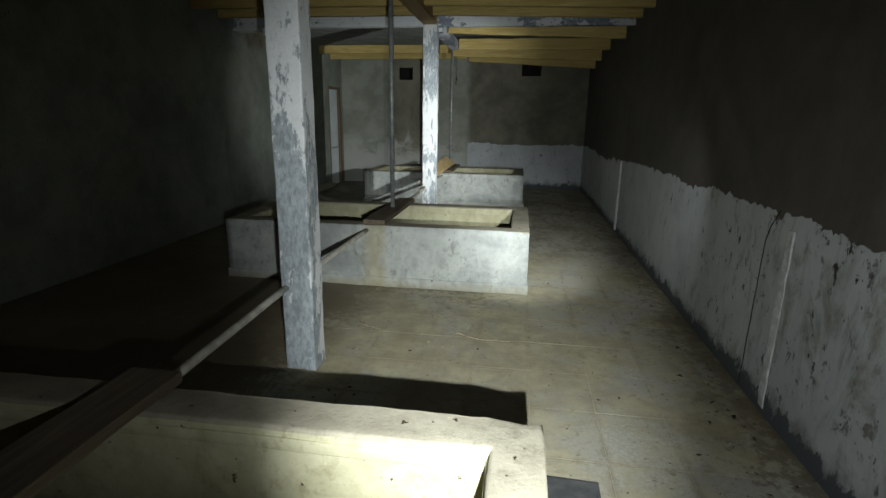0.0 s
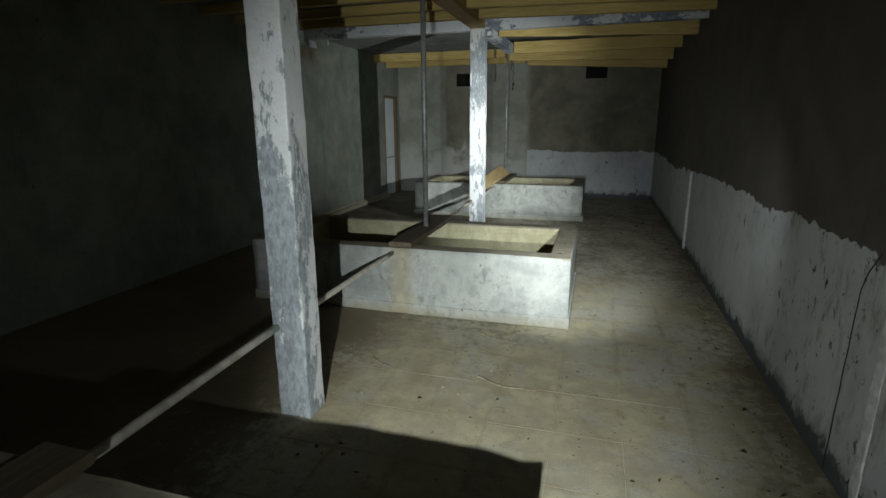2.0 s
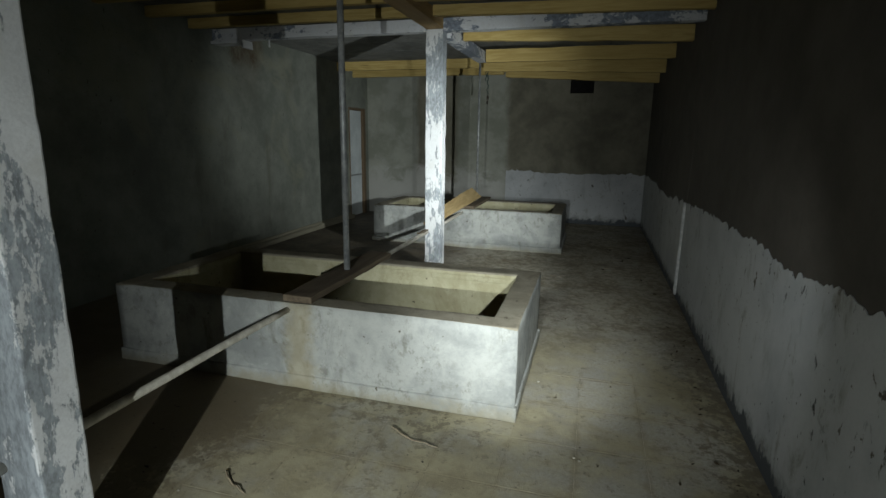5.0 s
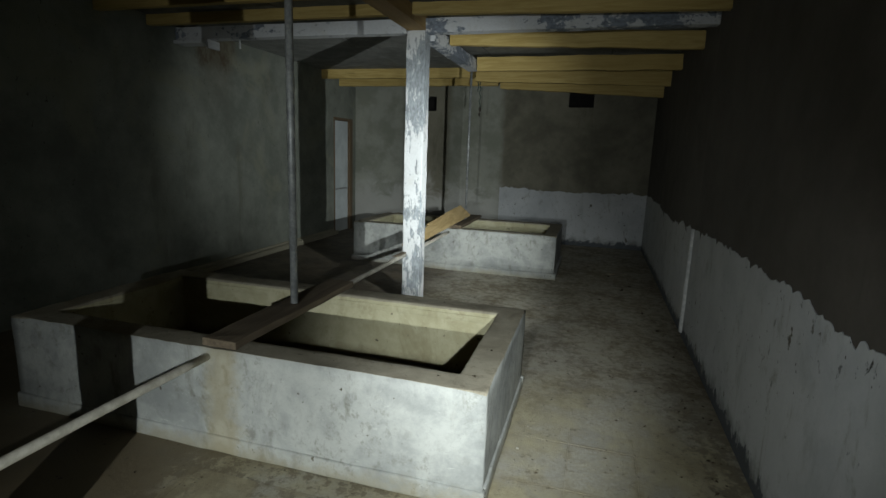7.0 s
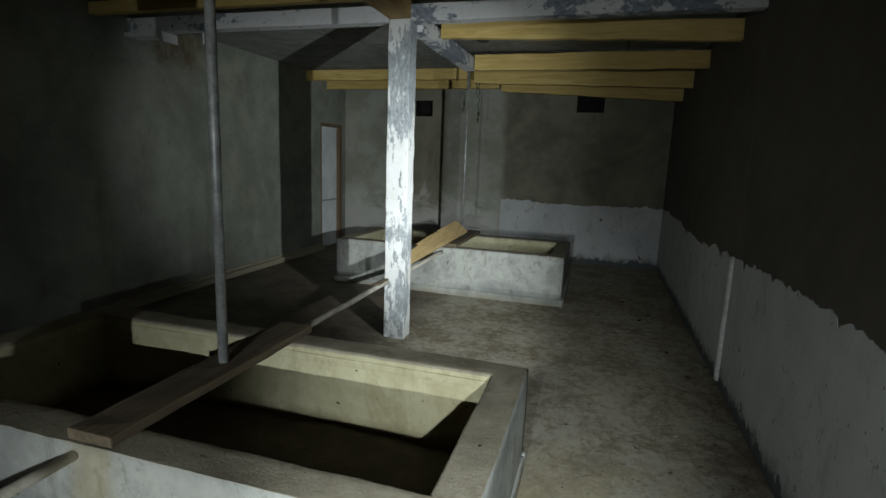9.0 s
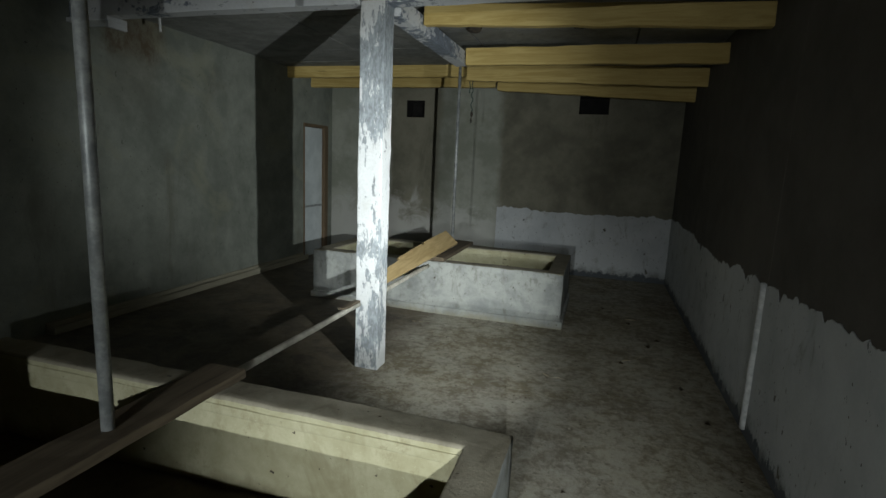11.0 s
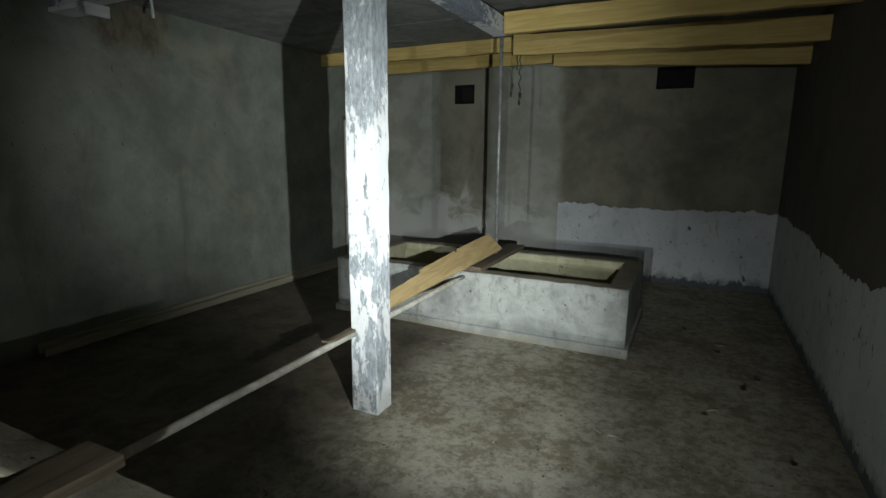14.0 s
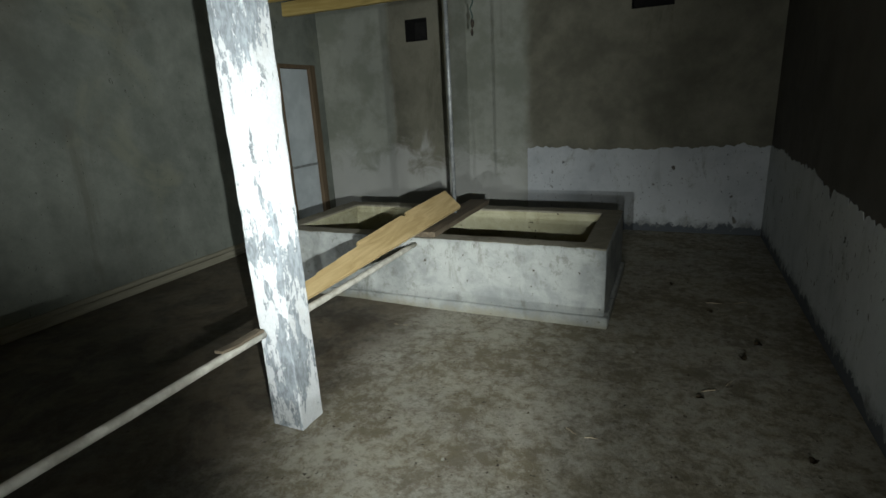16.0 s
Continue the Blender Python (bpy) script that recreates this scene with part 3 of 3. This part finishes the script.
# ---- columns, beams and joists ----
def column(y, seed):
    bm = box(bmesh.new(), -1.280, -1.103, y, y + 0.155, 0.0, 2.556, 0.008)
    for axis, s in ((2, 0.05), (0, 0.06), (1, 0.06)):
        chop(bm, axis, s)
    rough_up(bm, 0.004, 6, seed)
    rough_up(bm, 0.0022, 28, seed)
    return tagged(mesh_object("column", bm, MAT_COLUMN), "square column with white paint flaking off grey", "column", "columns")


column(2.607, 1.0)
column(6.872, 5.0)


def bar(name, material, x0, x1, y0, y1, z0, z1, label, category, group="", drop=0.0, cut=0, bevel=0.006, wear=0.004, seed=0.0):
    """A beam whose end at x1 lies lower by drop."""
    bm = box(bmesh.new(), x0, x1, y0, y1, z0, z1, bevel)
    chop(bm, cut, 0.12)
    rough_up(bm, wear, 5, seed)
    for v in bm.verts:
        v.co.z -= drop * (v.co.x - x0) / (x1 - x0)
    return tagged(mesh_object(name, bm, material), label, category, group)


for a, b in ((XL, -1.285), (-1.098, XR)):
    bar("cross_beam", MAT_BEAM, a, b, 6.86, 6.98, 2.533, 2.655, "white flaking cross beam on top of the column", "beam", "white beams")
bar("ridge_beam", MAT_BEAM, -1.19, -1.06, 7.035, 8.86, 2.495, 2.62, "white flaking beam running on from the column", "beam", "white beams", cut=1)
bar("ridge_beam", MAT_LONG, -1.285, -1.100, YB, 6.99, 2.562, 2.685, "brownish pine beam resting on the columns", "beam", cut=1)

LABEL = "yellow pine ceiling joist with rough edges"
n = 0
y = 6.50
while y > YB + 0.2:
    bar("ceiling_joist", MAT_JOIST, -1.098, XR, y, y + 0.07, 2.60, 2.695, LABEL, "joist", "ceiling joists", 0.05, seed=n)
    bar("ceiling_joist", MAT_JOIST, XL, -1.287, y, y + 0.07, 2.60, 2.695, LABEL, "joist", "ceiling joists", 0.0, seed=n + 30)
    n += 1
    y -= 0.56
for y, z0, z1, drop in ((7.44, 2.54, 2.69, 0.08), (8.68, 2.475, 2.64, 0.0), (9.58, 2.47, 2.66, 0.06), (10.28, 2.46, 2.68, 0.12)):
    bar("ceiling_joist", MAT_JOIST, -1.26 if 9 < y < 10 else -1.04, XR, y, y + 0.07, z0, z1, LABEL, "joist", "ceiling joists", drop, wear=0.010, seed=y)
for y, z0 in ((9.86, 2.56), (10.45, 2.52)):
    bar("ceiling_joist", MAT_JOIST, XL, -1.10, y, y + 0.07, z0, z0 + 0.15, LABEL, "joist", "ceiling joists", 0.0, wear=0.010, seed=y)


# ---- pipes, rails, boards ----
def pole(x, y, z0, z1, r, material, label):
    ob = thing("pole", label, "pole", "poles", "", (x, y, z0))
    bm = tube(bmesh.new(), (0, 0, 0), (0, 0, z1 - z0), r)
    part("shaft", bm, material, ob, "", True)
    return ob


pole(-1.187, 4.824, 0.588, 2.562, 0.022, MAT_ZINC, "dull zinc pole standing on the plank, up to the beam")
pole(-1.200, 9.09, 0.592, 2.70, 0.016, MAT_ZINC, "thin grey pole standing on the plank of a basin")

RAILS = ((1.47, 2.607), (2.762, 4.165), (5.42, 6.872), (7.027, 8.435))
for a, b in RAILS:
    bm = tube(bmesh.new(), (-1.215 if b < 3 else -1.255, a, 0.49), (-1.255, b, 0.495), 0.019)
    chop(bm, 1, 0.15)
    rough_up(bm, 0.003, 3, a)
    tagged(mesh_object("rail_pipe", bm, MAT_PVC, smooth=True), "dusty white pipe running level between basin and column", "pipe", "rail pipes")

# the loose board that leans against the pipe and on the basin's plank, with a stepped upper edge
foot_end, top_end, lean = Vector((-1.283, 7.04, 0.520)), Vector((-1.115, 9.0, 0.655)), radians(56)
along = (top_end - foot_end).normalized()
sideways = along.cross(Vector((0, 0, 1))).normalized()
across = sideways.cross(along) * math.cos(lean) - sideways * math.sin(lean)
LONG = (top_end - foot_end).length
outline = [(0.0, 0.0), (LONG, 0.0), (LONG + 0.055, 0.20), (1.40, 0.188), (1.385, 0.165), (1.345, 0.163), (1.335, 0.182), (0.79, 0.158), (0.78, 0.132), (0.36, 0.105), (0.34, 0.096), (0.0, 0.08)]
bm = bmesh.new()
lower = [bm.verts.new((-0.012, u, v)) for u, v in outline]
upper = [bm.verts.new((0.012, u, v)) for u, v in outline]
bm.faces.new(lower)
bm.faces.new(upper[::-1])
for i in range(len(outline)):
    j = (i + 1) % len(outline)
    bm.faces.new((lower[i], lower[j], upper[j], upper[i]))
chop(bm, 1, 0.1)
rough_up(bm, 0.003, 8, 2)
board = tagged(mesh_object("loose_board", bm, MAT_BOARD), "pale pine board with a broken stepped edge, leaning on the basin", "board")
face = along.cross(across)
board.matrix_world = Matrix.Translation(foot_end) @ Matrix((face, along, across)).transposed().to_4x4()
bm = box(bmesh.new(), -0.022, 0.03, 0.0, 0.24, 0.0, 0.014, 0.003)
chop(bm, 1, 0.07)
rough_up(bm, 0.012, 9, 6)
scrap = tagged(mesh_object("broken_board", bm, MAT_PLANK), "splintered brown board lying on the pipe", "board")
scrap.matrix_world = pose(-1.262, 6.62, 0.513, 0, 0, 0)

# the open wooden trough that lies along the foot of the west wall
bm = bmesh.new()
section = [(0.0, 0.0), (0.085, 0.0), (0.098, 0.03), (0.098, 0.088), (0.082, 0.092), (0.078, 0.045), (0.02, 0.04), (0.016, 0.105), (0.0, 0.11)]
rings = []
steps = 28
for i in range(steps + 1):
    y = 6.47 + (10.22 - 6.47) * i / steps
    off = 0.006 * noise.noise(Vector((0, y * 1.7, 3)))
    rings.append([bm.verts.new((XL + 0.006 + u + off + 0.003 * noise.noise(Vector((u * 30, y * 6, 1))), y, 0.006 + v + off * 0.6 + 0.004 * noise.noise(Vector((v * 30, y * 5, 8))))) for u, v in section])
for a, c in zip(rings, rings[1:]):
    for j in range(len(section)):
        n = (j + 1) % len(section)
        bm.faces.new((a[j], a[n], c[n], c[j]))
bm.faces.new(rings[0][::-1])
bm.faces.new(rings[-1])
tagged(mesh_object("wooden_trough", bm, MAT_LEDGE), "pale worn wooden trough lying along the foot of the wall", "trough")

# conduits on the east wall
bm = tube(bmesh.new(), (XR - 0.006, 6.855, 0.05), (XR - 0.006, 6.855, 0.94), 0.023)
chop(bm, 2, 0.05)
rough_up(bm, 0.005, 9, 3)
tagged(mesh_object("conduit", bm, MAT_CONDUIT, smooth=True), "whitewashed pipe on the lower wall", "conduit")
bm = box(bmesh.new(), XR - 0.0025, XR + 0.01, 6.82, 6.89, 0.96, ZC, 0.005)
chop(bm, 2, 0.12)
rough_up(bm, 0.003, 6, 3)
tagged(mesh_object("trim_plaster_ridge", bm, MAT_RIGHT), "plaster ridge over a buried pipe", "wall trim", kind="structure")
bm = box(bmesh.new(), XR - 0.009, XR + 0.01, 2.565, 2.625, 0.03, 0.945, 0.004)
chop(bm, 2, 0.035)
rough_up(bm, 0.008, 14, 8)
tagged(mesh_object("trim_plaster_strip", bm, MAT_CONDUIT), "chipped whitewashed plaster ridge on the lower wall", "wall trim", kind="structure")
curve = bpy.data.curves.new("wire", "CURVE")
curve.dimensions, curve.bevel_depth, curve.bevel_resolution = "3D", 0.0025, 2
sp = curve.splines.new("POLY")
sp.points.add(15)
for i, p in enumerate(sp.points):
    u = i / 15
    p.co = (XR - 0.009, 2.852 - 0.03 * u + 0.002 * math.sin(i * 1.9) - 0.10 * max(0.0, u - 0.9) * 10 * u, 0.02 + 0.95 * u + 0.05 * max(0.0, u - 0.9) * 10, 1)
curve.materials.append(MAT_IRON)
tagged(new("wall_wire", curve), "thin dark wire running down the whitewashed wall", "wire")

# the cord with its hook by the pole
cord = thing("hanging_cord", "dark green knotted cord hanging from the joist", "cord", "", "", (-1.19, 9.615, 2.515))
curve = bpy.data.curves.new("cord", "CURVE")
curve.dimensions, curve.bevel_depth, curve.bevel_resolution = "3D", 0.006, 2
sp = curve.splines.new("POLY")
sp.points.add(13)
for i, p in enumerate(sp.points):
    p.co = (0.012 * math.sin(i * 1.7), 0.01 * math.cos(i * 2.3), -0.40 * i / 13, 1)
sp = curve.splines.new("POLY")
sp.points.add(6)
for i, p in enumerate(sp.points):
    p.co = (-0.03 + 0.008 * math.sin(i * 2.1), 0, -0.03 * i, 1)
strand = new("strand", curve)
curve.materials.append(MAT_CORD)
strand.parent = cord
bm = bmesh.new()
bmesh.ops.create_icosphere(bm, subdivisions=2, radius=0.02, matrix=Matrix.Translation((0.005, 0, -0.42)) @ Matrix.Diagonal((0.8, 0.8, 1.9, 1)))
bmesh.ops.create_icosphere(bm, subdivisions=2, radius=0.014, matrix=Matrix.Translation((0.0, 0, -0.49)) @ Matrix.Diagonal((0.9, 0.7, 2.2, 1)))
rough_up(bm, 0.006, 40, 1)
part("knot", bm, MAT_IRON, cord, "dark frayed knot")

# bracket and stub near the west end of the cross beam
ob = thing("beam_bracket", "white plate bracket under the beam end", "bracket", "", "", (XL, 6.92, 2.53))
part("plate", box(bmesh.new(), 0.0, 0.42, -0.09, 0.09, -0.035, -0.002, 0.004), MAT_BEAM, ob)
part("lip", box(bmesh.new(), 0.40, 0.425, -0.085, 0.085, -0.085, -0.036, 0.004), MAT_BEAM, ob)
bm = tube(bmesh.new(), (0, 0, 0), (0.01, 0, -0.17), 0.011)
tube(bm, (-0.05, 0, -0.005), (0.04, 0, -0.005), 0.012)
stub = mesh_object("hook_stub", bm, MAT_CONDUIT)
stub.location = (-3.42, 7.35, ZC)
tagged(stub, "short white pipe hook hanging from the ceiling", "hook")
# rusty lumps of old fixings between the joists
for x, y in ((-0.85, 8.2), (0.05, 8.2)):
    bm = bmesh.new()
    bmesh.ops.create_icosphere(bm, subdivisions=3, radius=0.05, matrix=Matrix.Diagonal((1.3, 1.0, 0.6, 1)))
    rough_up(bm, 0.03, 18, x)
    ob = mesh_object("rusty_fixing", bm, MAT_IRON)
    ob.location = (x, y, ZC - 0.012)
    tagged(ob, "rusted lump of an old ceiling fixing", "fixing", "rusty fixings")


# ---- litter on the floor ----
def free(x, y, gap=0.04):
    if any(a - gap < y < b + gap and -2.6 < x < 0.14 + gap for a, b in BASINS):
        return False
    return XL + 0.1 < x < XR - 0.05


def ground(x, y):
    return 0.003 if y < 4.9 else 0.010


rng = random.Random(4)
bm = bmesh.new()
count = 0
while count < 620:
    x, y = rng.uniform(XL + 0.2, XR - 0.03), rng.uniform(-1, 11)
    if rng.random() < 0.35:
        x = XR - abs(rng.gauss(0, 0.18)) - 0.04
    if not free(x, y):
        continue
    s = rng.uniform(0.004, 0.015)
    m = pose(x, y, ground(x, y) + s * 0.3, rng.uniform(-25, 25), rng.uniform(-25, 25), rng.uniform(0, 360))
    pts = [m @ Vector(p) for p in ((-s, 0, 0), (0, -s * 0.5, s * 0.2), (s * 1.2, 0, s * 0.1), (0, s * 0.5, s * 0.25))]
    vs = [bm.verts.new(p) for p in pts]
    low = bm.verts.new(m @ Vector((0, 0, -s * 0.25)))
    bm.faces.new(vs)
    for i in range(4):
        bm.faces.new((vs[i], low, vs[(i + 1) % 4]))
    count += 1
tagged(mesh_object("leaf_litter", bm, MAT_LEAF), "small dead leaves and crumbs strewn on the floor", "litter", kind="stuff")
bm = bmesh.new()
count = 0
while count < 80:
    x, y = rng.uniform(XL + 0.2, XR - 0.03), rng.uniform(-1, 11)
    if not free(x, y):
        continue
    r = rng.uniform(0.003, 0.010)
    bmesh.ops.create_icosphere(bm, subdivisions=1, radius=r, matrix=Matrix.Translation((x, y, ground(x, y) + r * 0.4)) @ Matrix.Diagonal((1, rng.uniform(0.6, 1.3), 0.6, 1)))
    count += 1
tagged(mesh_object("rubble_crumbs", bm, MAT_CHIP), "pale crumbs of fallen plaster on the floor", "rubble", kind="stuff")


def twig(x, y, turn, length, bend):
    curve = bpy.data.curves.new("twig", "CURVE")
    curve.dimensions, curve.bevel_depth, curve.bevel_resolution = "3D", 0.004, 1
    sp = curve.splines.new("POLY")
    sp.points.add(8)
    for i, p in enumerate(sp.points):
        u = i / 8 - 0.5
        p.co = (u * length, bend * (u * u - 0.1) + 0.003 * math.sin(i * 2.4), 0.004 * math.sin(i * 1.3), 1)
        p.radius = 1.1 - 0.6 * i / 8
    curve.materials.append(MAT_TWIG)
    ob = new("twig", curve)
    ob.matrix_world = pose(x, y, ground(x, y) + 0.004, 0, 0, turn)
    return tagged(ob, "dry brown twig lying on the dirty floor", "twig", "twigs on the floor")


for q in ((0.13, 7.27, -10, 0.16, 0.1), (-0.19, 3.22, -12, 0.36, 0.16), (-0.36, 3.86, -20, 0.30, 0.1), (-1.22, 8.09, 5, 0.12, 0.02), (-1.0, 3.3, -30, 0.2, 0.05), (0.72, 7.9, 50, 0.25, 0.1), (0.85, 9.1, 20, 0.3, 0.1)):
    twig(*q)

bm = box(bmesh.new(), -0.115, 0.115, -0.17, 0.17, 0.0, 0.012, 0.003)
rough_up(bm, 0.004, 12, 4)
slab = tagged(mesh_object("slate_slab", bm, MAT_SLATE), "dark slate slab lying on the tiles beside a basin", "slab")
slab.matrix_world = pose(0.262, 1.715, 0.002, 0, 0, -2)


def dead_leaf(x, y, z, turn, size, curl):
    """A dry leaf: a pointed, cupped blade with a short stalk."""
    bm = bmesh.new()
    rows = []
    for i in range(7):
        u = i / 6
        wide = 0.34 * math.sin(math.pi * min(1.0, u * 0.93 + 0.05)) ** 0.8
        rows.append([bm.verts.new((size * (u - 0.5), size * wide * s, size * (curl * (abs(s) ** 2) * wide * 1.5 + 0.10 * math.sin(u * 3.1) + 0.03 * math.sin(9 * u + 4 * s)))) for s in (-1, -0.5, 0, 0.5, 1)])
    for a, c in zip(rows, rows[1:]):
        for j in range(4):
            bm.faces.new((a[j], a[j + 1], c[j + 1], c[j]))
    bmesh.ops.solidify(bm, geom=bm.faces[:], thickness=0.0012)
    tube(bm, (size * 0.45, 0, size * 0.02), (size * 0.75, size * 0.06, size * 0.05), 0.0012, 5)
    ob = mesh_object("dead_leaf", bm, MAT_LEAF)
    ob.matrix_world = pose(x, y, z, 0, 0, turn)
    return tagged(ob, "curled dark dead leaf lying flat", "leaf", "dead leaves")


for q in ((0.62, 7.75, 20, 0.045), (0.85, 8.25, 110, 0.06), (0.95, 8.45, 200, 0.05), (1.02, 7.4, 60, 0.05), (0.72, 8.9, 300, 0.05), (0.35, 6.6, 150, 0.025), (0.48, 9.4, 80, 0.05), (1.1, 6.9, 10, 0.04),
          (-0.62, 2.95, 40, 0.022), (-0.95, 2.4, 130, 0.025), (-0.85, 2.45, 10, 0.022), (-1.0, 2.32, 250, 0.02), (0.55, 3.9, 70, 0.018), (0.98, 2.9, 160, 0.03), (1.08, 3.3, 220, 0.03), (0.3, 5.9, 30, 0.022), (-0.90, 2.36, 300, 0.018), (-0.80, 2.38, 60, 0.02), (-0.2, 3.05, 200, 0.018), (1.12, 2.5, 90, 0.035)):
    dead_leaf(q[0], q[1], ground(q[0], q[1]) + 0.001, q[2], q[3], 0.5)
for x, y, turn, size in ((-0.30, 1.36, 30, 0.028), (-0.15, 1.40, 140, 0.022), (0.03, 1.25, 80, 0.02), (0.05, 1.05, 10, 0.022), (0.045, 4.62, 60, 0.022), (0.03, 4.30, 150, 0.026), (-0.12, 4.25, 20, 0.02), (-0.4, 5.32, 200, 0.02)):
    dead_leaf(x, y, 0.5425, turn, size * 0.65, 0.4)

# ---- floor tiles: one object each, where the dirt lies thin ----
tile_rng = random.Random(9)
TW, TL = 0.33, 0.40
floor_ob = bpy.data.objects["floor"]
shapes = []
for n in range(6):
    bm = box(bmesh.new(), -TW / 2 + 0.0015, TW / 2 - 0.0015, -TL / 2 + 0.0015, TL / 2 - 0.0015, -0.012, 0.0, 0.0004, 1)
    rough_up(bm, 0.0006, 9, n * 2.3)
    me = bpy.data.meshes.new("tile")
    bm.to_mesh(me)
    bm.free()
    me.materials.append(MAT_TILE)
    shapes.append(me)
for i in range(-5, 4):
    for j in range(-4, 14):
        x, y = 0.115 + (i + 0.5) * TW, 0.03 + (j + 0.5) * TL
        if x - TW / 2 < -1.6 or x + TW / 2 > XR + 0.05 or y > 5.6:
            continue
        if any(a - TL / 2 + 0.02 < y < b + TL / 2 - 0.02 and x < 0.12 for a, b in BASINS) and any(a < y < b for a, b in BASINS) and x < 0.0:
            continue
        ob = new("tile", tile_rng.choice(shapes))
        ob.parent = floor_ob
        ob.matrix_world = pose(x, y, tile_rng.uniform(-0.0004, 0.0004), tile_rng.uniform(-0.04, 0.04), tile_rng.uniform(-0.04, 0.04), tile_rng.choice((0, 180)))
